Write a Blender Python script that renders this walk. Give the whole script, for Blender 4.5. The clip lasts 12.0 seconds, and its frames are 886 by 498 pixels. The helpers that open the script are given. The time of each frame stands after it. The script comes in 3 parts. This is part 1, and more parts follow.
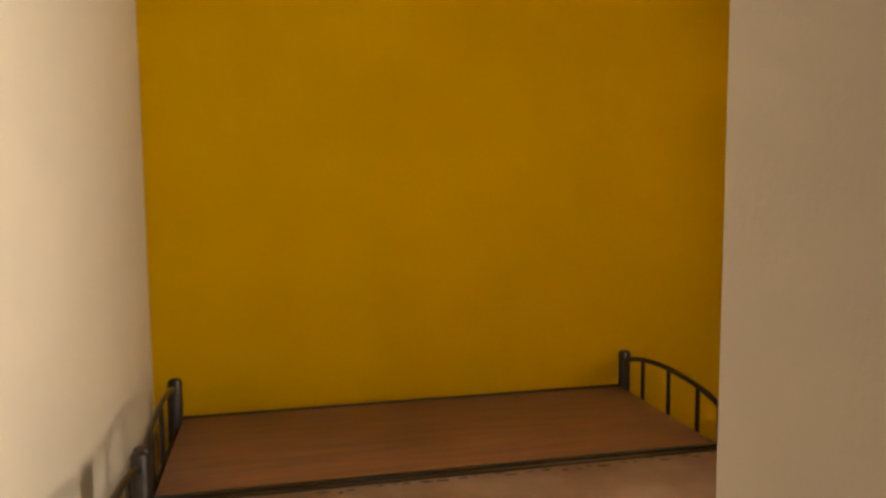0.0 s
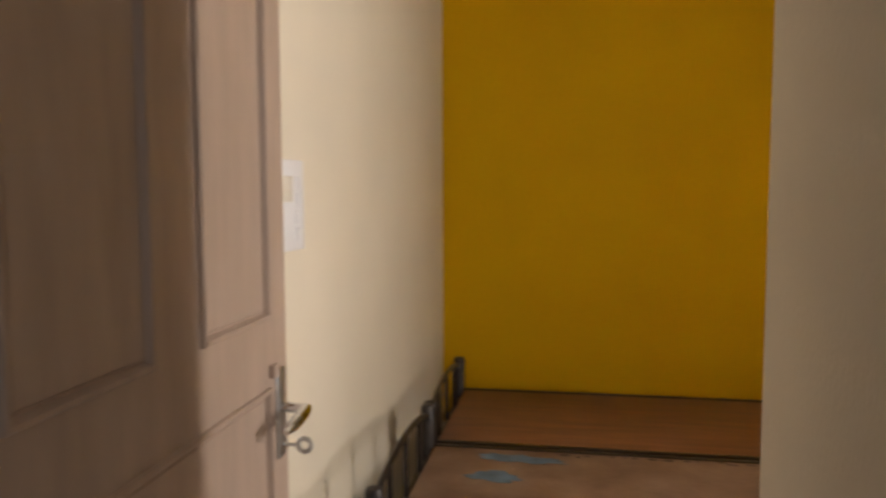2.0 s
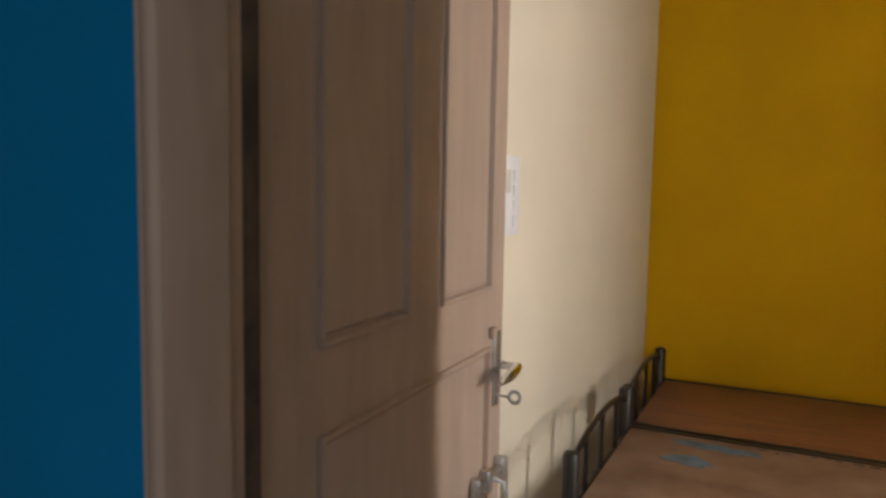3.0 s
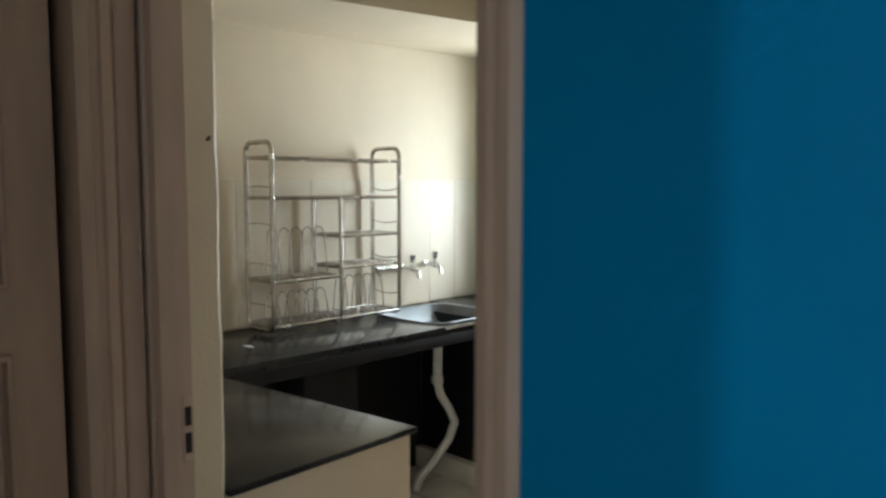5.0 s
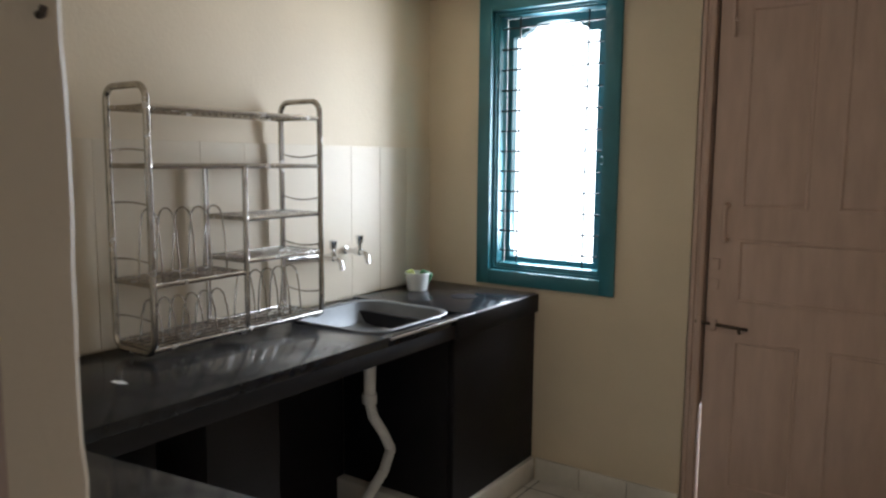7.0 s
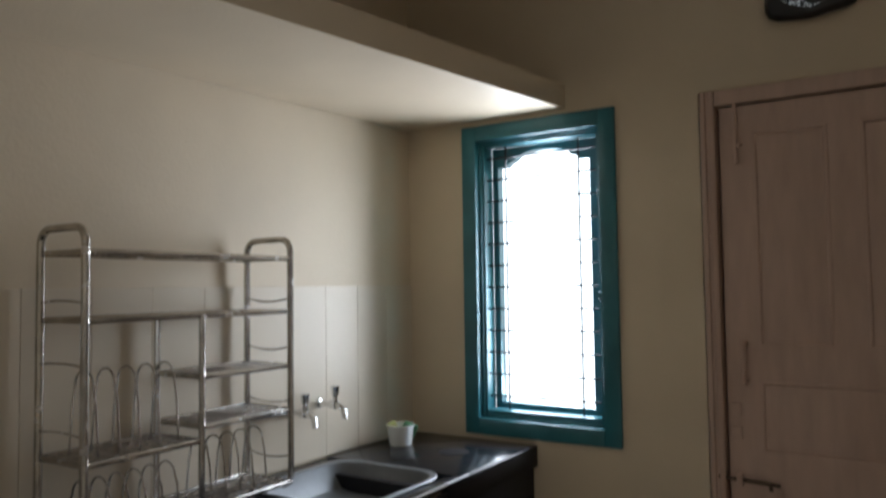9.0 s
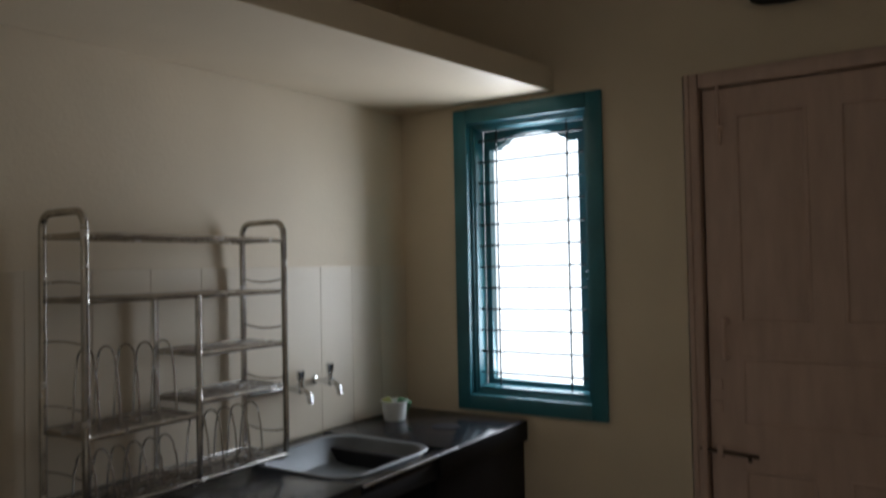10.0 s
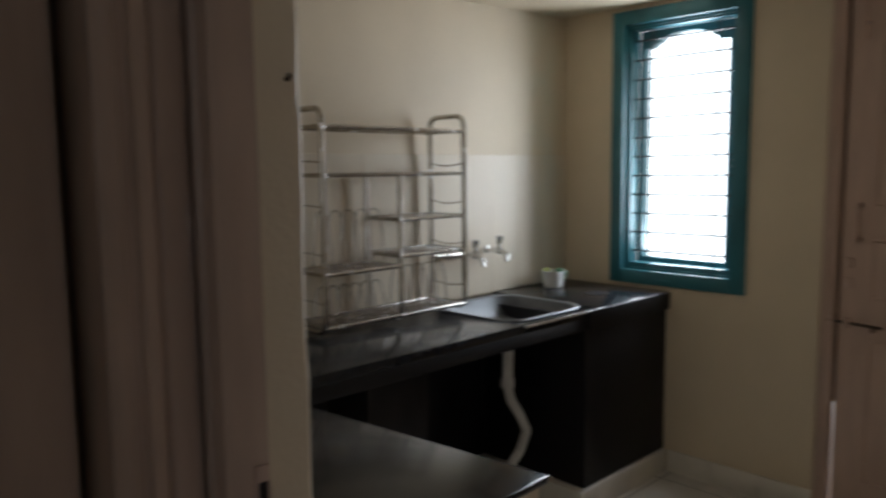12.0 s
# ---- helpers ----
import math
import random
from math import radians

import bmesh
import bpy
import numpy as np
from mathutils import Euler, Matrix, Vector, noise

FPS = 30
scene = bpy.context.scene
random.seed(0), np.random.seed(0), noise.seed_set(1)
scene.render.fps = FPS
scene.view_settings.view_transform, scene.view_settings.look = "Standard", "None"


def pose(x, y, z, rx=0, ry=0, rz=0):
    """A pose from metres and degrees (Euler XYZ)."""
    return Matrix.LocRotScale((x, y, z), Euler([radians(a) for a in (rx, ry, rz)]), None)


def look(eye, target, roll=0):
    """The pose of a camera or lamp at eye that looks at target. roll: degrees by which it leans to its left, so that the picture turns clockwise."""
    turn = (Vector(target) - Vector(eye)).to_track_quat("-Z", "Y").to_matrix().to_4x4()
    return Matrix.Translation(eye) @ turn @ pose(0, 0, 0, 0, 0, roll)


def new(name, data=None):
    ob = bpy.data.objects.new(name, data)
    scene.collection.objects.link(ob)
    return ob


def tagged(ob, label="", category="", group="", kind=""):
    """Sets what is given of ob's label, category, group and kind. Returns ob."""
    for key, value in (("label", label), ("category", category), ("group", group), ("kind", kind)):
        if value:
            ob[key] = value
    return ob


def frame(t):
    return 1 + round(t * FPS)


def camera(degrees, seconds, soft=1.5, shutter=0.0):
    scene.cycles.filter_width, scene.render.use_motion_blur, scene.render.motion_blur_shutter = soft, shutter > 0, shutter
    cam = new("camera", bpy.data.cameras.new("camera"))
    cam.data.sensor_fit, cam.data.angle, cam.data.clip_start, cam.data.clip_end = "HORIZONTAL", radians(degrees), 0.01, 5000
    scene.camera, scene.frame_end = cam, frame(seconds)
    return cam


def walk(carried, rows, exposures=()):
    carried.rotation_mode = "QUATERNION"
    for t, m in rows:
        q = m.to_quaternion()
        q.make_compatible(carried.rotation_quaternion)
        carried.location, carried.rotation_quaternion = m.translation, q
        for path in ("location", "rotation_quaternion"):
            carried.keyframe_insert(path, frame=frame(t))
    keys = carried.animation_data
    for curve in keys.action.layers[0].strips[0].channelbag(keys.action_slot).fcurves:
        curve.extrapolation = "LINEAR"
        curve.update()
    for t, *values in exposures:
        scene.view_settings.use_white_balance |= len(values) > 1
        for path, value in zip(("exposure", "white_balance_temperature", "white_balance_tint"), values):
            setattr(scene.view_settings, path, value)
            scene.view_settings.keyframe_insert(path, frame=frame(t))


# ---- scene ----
cam = camera(61.8, 12.0, soft=2.4, shutter=0.5)
PATH = [
    (0, (2.991, -2.258, 1.343), (3.295, -0.29, 1.156), -0.4),
    (0.5, (2.995, -2.365, 1.35), (3.160, -0.385, 1.119), 0.2),
    (1, (3.026, -2.518, 1.4), (3.017, -0.532, 1.163), 0.1),
    (1.5, (3.081, -2.66, 1.397), (2.904, -0.677, 1.204), -0.4),
    (2, (3.167, -2.786, 1.393), (2.688, -0.85, 1.232), -0.2),
    (2.5, (3.242, -2.911, 1.394), (2.415, -1.1, 1.207), 0.6),
    (3, (3.248, -3.018, 1.4), (2.258, -1.291, 1.21), 1.0),
    (3.5, (3.177, -3.12, 1.407), (2.074, -1.46, 1.239), 0.7),
    (3.7, (3.142, -3.183, 1.419), (1.999, -1.551, 1.245), 1.5),
    (5.3, (2.549, -3.107, 1.379), (1.131, -1.706, 1.221), -0.3),
    (5.5, (2.476, -3.058, 1.373), (1.067, -1.647, 1.223), -0.3),
    (5.6, (2.441, -3.053, 1.377), (1.054, -1.621, 1.212), -0.7),
    (5.9, (2.334, -3.012, 1.371), (1.013, -1.522, 1.189), 0.7),
    (6, (2.28, -2.982, 1.376), (0.996, -1.462, 1.174), 0.9),
    (6.5, (2.126, -2.904, 1.375), (0.949, -1.302, 1.15), 0.9),
    (6.7, (2.063, -2.855, 1.374), (0.926, -1.227, 1.134), 0.8),
    (8.3, (1.852, -2.573, 1.4), (0.749, -0.92, 1.174), 0.0),
    (8.5, (1.838, -2.569, 1.404), (0.732, -0.908, 1.267), -0.5),
    (9, (1.797, -2.566, 1.418), (0.723, -0.882, 1.521), -0.8),
    (9.5, (1.849, -2.569, 1.424), (0.766, -0.906, 1.664), -1.0),
    (10, (1.879, -2.598, 1.416), (0.792, -0.921, 1.466), -1.1),
    (10.5, (1.933, -2.683, 1.424), (0.863, -0.997, 1.322), -0.6),
    (11, (2.025, -2.833, 1.403), (0.973, -1.143, 1.209), 0.0),
    (11.5, (2.112, -2.933, 1.358), (0.983, -1.295, 1.154), -0.3),
    (12, (2.191, -2.977, 1.372), (0.765, -1.59, 1.155), -0.6),
]
EXPOSURES = [(0.0, 0.70, 7400, 11), (0.7, 0.8, 7000, 11), (1.5, 0.5, 6500, 11), (2.0, 0.28, 6500, 11), (3.0, 0.28, 6200, 9), (3.7, 0.4, 6100, 7),
             (5.3, 1.1, 6000, 3), (5.9, 1.05, 6000, 8), (6.5, 0.8, 5950, 12), (8.5, 0.45, 5900, 12), (9.5, -0.35, 5950, 13), (10.5, -0.65, 6000, 12), (11.0, -0.5, 6000, 12),
             (11.3, -0.15, 6050, 12), (12.0, -0.05, 6050, 12)]
walk(cam, [(t, look(eye, target, roll)) for t, eye, target, roll in PATH], EXPOSURES)

# ---------- world, lamps, exposure ----------
world = bpy.data.worlds.new("world")
scene.world = world
world.use_nodes = True
wn = world.node_tree
sky = wn.nodes.new("ShaderNodeTexSky")
sky.sky_type, sky.sun_disc = "NISHITA", False
sky.sun_elevation, sky.sun_rotation = radians(48), radians(70)
wn.links.new(sky.outputs[0], wn.nodes["Background"].inputs[0])
wn.nodes["Background"].inputs[1].default_value = 0.12


def area(name, m, w, h, power, colour, spread=180):
    d = bpy.data.lights.new(name, "AREA")
    d.shape, d.size, d.size_y, d.energy, d.color, d.spread = "RECTANGLE", w, h, power, colour, radians(spread)
    ob = new(name, d)
    ob.matrix_world = m
    return ob


# daylight through the kitchen window and an unseen bedroom window
area("kitchen_daylight", look((0.58, 0.18, 1.45), (1.5, -1.6, 1.25)), 0.40, 0.94, 23, (0.93, 0.97, 1.0))
area("bedroom_daylight", look((5.21, -1.04, 1.5), (2.0, -1.04, 1.4)), 0.13, 1.1, 43, (1.0, 0.95, 0.88))
# two added hall lamps: a narrow one for the shadow edge, a broad fill
area("hall_shadow_light", look((3.6, -6.95, 1.6), (3.4, -2.5, 1.3)), 0.10, 1.2, 11, (0.90, 0.95, 1.0))
area("hall_fill", look((4.98, -5.3, 1.6), (2.0, -2.8, 1.3)), 0.7, 1.1, 9.5, (0.92, 0.95, 1.0))

# ---------- materials ----------


def material(name, colour, rough=0.6, metal=0.0, grain=60.0, vary=0.08, blotch=3.0, bump=0.05, second=None, streak=None, spec=None):
    """Base colour that varies at two scales, with roughness variation and fine relief."""
    mat = bpy.data.materials.new(name)
    mat.use_nodes = True
    nt = mat.node_tree
    n, l = nt.nodes, nt.links
    bsdf = n["Principled BSDF"]
    bsdf.inputs["Metallic"].default_value = metal
    if spec is not None:
        bsdf.inputs["Specular IOR Level"].default_value = spec
    co = n.new("ShaderNodeTexCoord")
    src = co.outputs["Object"]
    if streak:
        mp = n.new("ShaderNodeMapping")
        mp.inputs["Scale"].default_value = streak
        l.new(src, mp.inputs[0])
        src = mp.outputs[0]
    big, fine = n.new("ShaderNodeTexNoise"), n.new("ShaderNodeTexNoise")
    big.inputs["Scale"].default_value, fine.inputs["Scale"].default_value = blotch, grain
    big.inputs["Detail"].default_value, fine.inputs["Detail"].default_value = 4, 3
    l.new(src, big.inputs["Vector"]), l.new(src, fine.inputs["Vector"])
    ramp = n.new("ShaderNodeValToRGB")
    dark = tuple(c * (1 - 2 * vary) for c in colour)
    light = tuple(min(1, c * (1 + 2 * vary)) for c in (second or colour))
    ramp.color_ramp.elements[0].position, ramp.color_ramp.elements[1].position = 0.3, 0.7
    ramp.color_ramp.elements[0].color, ramp.color_ramp.elements[1].color = (*dark, 1), (*light, 1)
    l.new(big.outputs[0], ramp.inputs[0])
    mix = n.new("ShaderNodeMix")
    mix.data_type, mix.blend_type = "RGBA", "MULTIPLY"
    mix.inputs["Factor"].default_value = min(1, vary * 4)
    l.new(ramp.outputs[0], mix.inputs["A"]), l.new(fine.outputs[0], mix.inputs["B"])
    gain = n.new("ShaderNodeMix")
    gain.data_type = "RGBA"
    gain.inputs["Factor"].default_value = 0.75
    l.new(mix.outputs["Result"], gain.inputs["A"]), l.new(ramp.outputs[0], gain.inputs["B"])
    l.new(gain.outputs["Result"], bsdf.inputs["Base Color"])
    rr = n.new("ShaderNodeMapRange")
    rr.inputs["To Min"].default_value, rr.inputs["To Max"].default_value = max(0.03, rough - 0.08), min(1, rough + 0.08)
    l.new(big.outputs[0], rr.inputs[0]), l.new(rr.outputs[0], bsdf.inputs["Roughness"])
    if bump:
        b = n.new("ShaderNodeBump")
        b.inputs["Strength"].default_value, b.inputs["Distance"].default_value = bump, 0.01
        add = n.new("ShaderNodeMath")
        l.new(big.outputs[0], add.inputs[0]), l.new(fine.outputs[0], add.inputs[1])
        l.new(add.outputs[0], b.inputs["Height"]), l.new(b.outputs[0], bsdf.inputs["Normal"])
    return mat


def film(name):
    """Crinkled plastic film: clear facets that pass light between dark folds."""
    mat = bpy.data.materials.new(name)
    mat.use_nodes = True
    n, l = mat.node_tree.nodes, mat.node_tree.links
    bsdf = n["Principled BSDF"]
    bsdf.inputs["Base Color"].default_value = (0.02, 0.02, 0.02, 1)
    bsdf.inputs["Roughness"].default_value = 0.25
    tr = n.new("ShaderNodeBsdfTranslucent")
    tr.inputs[0].default_value = (0.42, 0.44, 0.46, 1)
    co, vo, rp, mx = n.new("ShaderNodeTexCoord"), n.new("ShaderNodeTexVoronoi"), n.new("ShaderNodeValToRGB"), n.new("ShaderNodeMixShader")
    vo.inputs["Scale"].default_value = 170
    vo.feature = "F1"
    l.new(co.outputs["Object"], vo.inputs["Vector"])
    rp.color_ramp.elements[0].position, rp.color_ramp.elements[1].position = 0.5, 0.9
    l.new(vo.outputs["Color"], rp.inputs[0])
    l.new(rp.outputs[0], mx.inputs[0]), l.new(bsdf.outputs[0], mx.inputs[1]), l.new(tr.outputs[0], mx.inputs[2])
    l.new(mx.outputs[0], n["Material Output"].inputs[0])
    return mat


def emitter(name, colour, strength):
    mat = bpy.data.materials.new(name)
    mat.use_nodes = True
    b = mat.node_tree.nodes["Principled BSDF"]
    b.inputs["Base Color"].default_value = (0, 0, 0, 1)
    b.inputs["Emission Color"].default_value = (*colour, 1)
    b.inputs["Emission Strength"].default_value = strength
    return mat


CREAM = material("cream_wall_paint", (0.66, 0.56, 0.415), 0.55, spec=0.3, vary=0.03, grain=90, blotch=2.2, bump=0.10)
CREAM_TILE = material("cream_glazed_tile", (0.65, 0.57, 0.45), 0.38, spec=0.3, vary=0.02, grain=40, blotch=2, bump=0.03)
BEDROOM = material("warm_white_wall_paint", (0.78, 0.69, 0.56), 0.6, vary=0.025, grain=80, blotch=1.8, bump=0.10)
YELLOW = material("mustard_yellow_wall_paint", (0.62, 0.365, 0.0012), 0.8, spec=0.15, vary=0.03, grain=90, blotch=1.5, bump=0.09)
BLUE = material("bright_blue_wall_paint", (0.002, 0.19, 0.43), 0.6, spec=0.2, vary=0.04, grain=80, blotch=2.5, bump=0.10)
WHITE = material("white_ceiling_paint", (0.78, 0.74, 0.66), 0.7, vary=0.03, bump=0.08)
FLOOR = material("white_floor_tile", (0.72, 0.68, 0.62), 0.2, vary=0.05, blotch=6, bump=0.02)
SKIRT = material("white_skirting_tile", (0.74, 0.70, 0.63), 0.25, vary=0.05, blotch=7, bump=0.02)
DOORPAINT = material("pinkish_beige_door_enamel", (0.47, 0.35, 0.28), 0.38, vary=0.05, grain=110, blotch=4, bump=0.12, streak=(6, 6, 1))
KDOOR = material("worn_pink_beige_door_enamel", (0.53, 0.385, 0.315), 0.45, vary=0.045, grain=90, blotch=5, bump=0.15, streak=(5, 5, 1))
GRANITE = material("black_granite", (0.014, 0.015, 0.018), 0.16, spec=0.32, vary=0.2, grain=220, blotch=30, bump=0)
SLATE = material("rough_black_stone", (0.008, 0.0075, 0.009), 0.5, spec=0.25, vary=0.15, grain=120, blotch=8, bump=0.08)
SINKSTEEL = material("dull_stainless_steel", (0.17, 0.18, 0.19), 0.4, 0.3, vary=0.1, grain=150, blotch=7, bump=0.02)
STEEL = material("brushed_stainless_steel", (0.62, 0.61, 0.60), 0.36, 1.0, vary=0.05, grain=200, blotch=6, bump=0.02)
TUBE = material("worn_chrome_tube", (0.50, 0.47, 0.43), 0.25, 1.0, vary=0.12, grain=120, blotch=20, bump=0.03)
CHROME = material("chrome", (0.75, 0.75, 0.75), 0.10, 1.0, vary=0.03, bump=0)
TEAL = material("teal_green_gloss_paint", (0.032, 0.155, 0.19), 0.36, vary=0.08, grain=90, blotch=6, bump=0.10)
IRON = material("dark_painted_iron", (0.03, 0.045, 0.05), 0.45, 0.3, vary=0.1, bump=0.04)
BEDIRON = material("dark_brown_bed_enamel", (0.022, 0.014, 0.011), 0.35, 0.2, vary=0.1, bump=0.04)
PLYWOOD = material("brown_plywood_board", (0.20, 0.085, 0.035), 0.55, vary=0.12, grain=70, blotch=3, bump=0.12, streak=(1, 9, 1))
OLDPLY = material("stained_plywood_board", (0.22, 0.11, 0.06), 0.6, vary=0.15, grain=60, blotch=5, bump=0.15, second=(0.24, 0.15, 0.10))
BLUESTAIN = material("faded_blue_paint_stain", (0.12, 0.17, 0.22), 0.7, vary=0.15, blotch=14, bump=0.1)
PVC = material("white_plastic_pipe", (0.62, 0.60, 0.56), 0.4, vary=0.06, blotch=12, bump=0.03)
POTMAT = material("white_plastic_cup", (0.80, 0.82, 0.80), 0.35, vary=0.03, bump=0.02)
LEAF = material("green_scrubber", (0.10, 0.28, 0.13), 0.7, vary=0.2, grain=100, blotch=30, bump=0.3)
LEAF2 = material("yellow_green_sponge", (0.40, 0.42, 0.14), 0.8, vary=0.2, grain=100, blotch=30, bump=0.3)
DARK = material("black_shadow_gap", (0.012, 0.010, 0.010), 0.8, bump=0)
BLACKPLASTIC = material("black_fan_plastic", (0.012, 0.012, 0.013), 0.3, vary=0.1, bump=0.02)
SWITCH = material("white_switch_plastic", (0.80, 0.78, 0.80), 0.3, vary=0.01, bump=0)
# grime and rust brown, also the painted shade of the hinge gap
GRIME_SHADE = material("brown_grime_and_gap_shade", (0.10, 0.07, 0.05), 0.8, vary=0.2, blotch=20)
FILM = film("crinkled_clear_film")
HAZE = emitter("bright_overcast_sky", (0.94, 1.0, 1.0), 3.0)

# ---------- mesh helpers ----------


def box(bm, x0, y0, z0, x1, y1, z1, m=None):
    vs = [bm.verts.new(p) for p in ((x0, y0, z0), (x1, y0, z0), (x1, y1, z0), (x0, y1, z0), (x0, y0, z1), (x1, y0, z1), (x1, y1, z1), (x0, y1, z1))]
    if m is not None:
        for v in vs:
            v.co = m @ v.co
    for f in ((0, 3, 2, 1), (4, 5, 6, 7), (0, 1, 5, 4), (1, 2, 6, 5), (2, 3, 7, 6), (3, 0, 4, 7)):
        bm.faces.new([vs[i] for i in f])
    return bm


def tube(bm, pts, r, n=8, closed=False):
    pts = [Vector(p) for p in pts]
    rings, k = [], len(pts)
    ref = None
    for i, p in enumerate(pts):
        a = pts[(i - 1) % k] if closed or i else p
        b = pts[(i + 1) % k] if closed or i < k - 1 else p
        d = (b - a).normalized()
        if ref is None:
            ref = d.orthogonal().normalized()
        ref = (ref - d * ref.dot(d)).normalized()
        side = d.cross(ref)
        rad = r[i] if isinstance(r, (list, tuple)) else r
        rings.append([bm.verts.new(p + (ref * math.cos(2 * math.pi * j / n) + side * math.sin(2 * math.pi * j / n)) * rad) for j in range(n)])
    for i in range(k if closed else k - 1):
        a, b = rings[i], rings[(i + 1) % k]
        for j in range(n):
            bm.faces.new((a[j], a[(j + 1) % n], b[(j + 1) % n], b[j]))
    if not closed:
        bm.faces.new(rings[0][::-1]), bm.faces.new(rings[-1])
    return bm


def lathe(bm, profile, n=20, m=None):
    """A turned shape about z from rows of (radius, height)."""
    rings = []
    for r, z in profile:
        ring = [bm.verts.new((r * math.cos(2 * math.pi * j / n), r * math.sin(2 * math.pi * j / n), z)) for j in range(n)]
        rings.append(ring)
    for a, b in zip(rings, rings[1:]):
        for j in range(n):
            bm.faces.new((a[j], a[(j + 1) % n], b[(j + 1) % n], b[j]))
    bm.faces.new(rings[0][::-1]), bm.faces.new(rings[-1])
    if m is not None:
        bmesh.ops.transform(bm, matrix=m, verts=[v for ring in rings for v in ring])
    return bm


def rounded(bm, width, segments=2):
    bmesh.ops.bevel(bm, geom=bm.edges[:], offset=width, segments=segments, profile=0.5, affect="EDGES", clamp_overlap=True)
    return bm


def part(name, bm, mat, parent=None, label="", smooth=True):
    bmesh.ops.recalc_face_normals(bm, faces=bm.faces[:])
    me = bpy.data.meshes.new(name)
    bm.to_mesh(me)
    bm.free()
    if smooth:
        me.polygons.foreach_set("use_smooth", [True] * len(me.polygons))
        me.set_sharp_from_angle(angle=radians(32))
    me.materials.append(mat)
    ob = new(name, me)
    if parent:
        ob.parent = parent
    if label:
        ob["label"] = label
    return ob


def thing(name, label, category, group="", at=(0, 0, 0), kind=""):
    ob = new(name)
    ob.location = at
    ob.empty_display_size = 0.1
    return tagged(ob, label, category, group, kind)


def B():
    return bmesh.new()


def block(name, x0, y0, z0, x1, y1, z1, mat, label="", category="", bevel=0.0, parent=None, kind="structure"):
    bm = box(B(), x0, y0, z0, x1, y1, z1)
    if bevel:
        rounded(bm, bevel)
    ob = part(name, bm, mat, parent)
    if parent is None:
        tagged(ob, label, category, kind=kind)
    return ob


def boxes(name, cells, mat, label="", category="", kind="structure", parent=None):
    """Several boxes, butted, as one mesh."""
    bm = B()
    for c in cells:
        box(bm, *c)
    ob = part(name, bm, mat, parent)
    if parent is None:
        tagged(ob, label, category, kind=kind)
    return ob


# ---------- structure ----------
H = 2.85
KX1, KY0 = 2.176, -2.465          # kitchen: east face, south face
HALL, HALL_B = -2.53, -2.574       # hall face of the wall with the two doorways
KL, KR = 1.423, 2.158             # clear kitchen doorway
BL, BR = 2.712, 3.51             # clear bedroom doorway
DOOR_H = 2.03
BX0, BX1, BY0, BY1 = 2.262, 5.05, -1.58, 0.87  # bedroom
PX = 3.376                        # face of the pier beside the bedroom door

block("floor", -0.3, -7.2, -0.1, 5.4, 1.3, 0.0, DARK, "grey grout bed under pale floor tiles", "floor")
block("ceiling", -0.3, -7.2, H, 5.4, 1.3, H + 0.12, WHITE, "plain whitewashed ceiling", "ceiling")
block("wall_kitchen_west", -0.2, -2.53, 0, -0.006, 0.2, H, CREAM, "cream painted kitchen wall above a tiled dado", "wall")
WX0, WX1, WZ0, WZ1 = 0.267, 0.902, 0.84, 2.06
DX0, DX1, DZ1 = 1.195, 2.08, 2.06
FX0, FX1, FZ0, FZ1 = 1.452, 1.662, 2.28, 2.49
boxes("wall_kitchen_north", [
    (-0.006, 0, 0, WX0, 0.2, H), (WX0, 0, 0, WX1, 0.2, WZ0), (WX0, 0, WZ1, WX1, 0.2, H), (WX1, 0, 0, DX0, 0.2, H),
    (DX0, 0, DZ1, FX0, 0.2, H), (FX0, 0, DZ1, FX1, 0.2, FZ0), (FX0, 0, FZ1, FX1, 0.2, H), (FX1, 0, DZ1, DX1, 0.2, H),
    (DX1, 0, 0, 2.2, 0.2, H)], CREAM, "cream painted kitchen wall with window and back door", "wall")
block("wall_kitchen_east", KX1, HALL + 0.1, 0, 2.2, 0, H, CREAM, "cream painted kitchen side wall", "wall")
boxes("wall_kitchen_south", [
    (-0.006, -2.53, 0, KL - 0.03, KY0, H), (KL, -2.527, DOOR_H + 0.058, KR + 0.006, KY0, H)],
    CREAM, "cream plastered kitchen wall at the doorway", "wall")


def plaster_jamb():
    bm = B()
    rings = []
    for k in range(61):
        z = (DOOR_H + 0.058) * k / 60
        e = 0.004 * noise.noise((0.0, 3.1, z * 7)) + 0.0025 * noise.noise((5.0, 1.0, z * 23))
        f = 0.002 * noise.noise((9.0, 2.0, z * 9))
        rings.append([bm.verts.new(p) for p in ((KL - 0.03, -2.5275, z), (KL + f, -2.5275, z), (KL + f, KY0 - 0.006 + e, z), (KL - 0.005 + e, KY0 + e * 0.4, z), (KL - 0.03, KY0, z))])
    for a, b in zip(rings, rings[1:]):
        for j in range(5):
            bm.faces.new((a[j], a[(j + 1) % 5], b[(j + 1) % 5], b[j]))
    bm.faces.new(rings[0][::-1]), bm.faces.new(rings[-1])
    tagged(part("plaster_jamb", bm, CREAM), "uneven cream plaster edge of the kitchen doorway", "plaster", kind="structure")


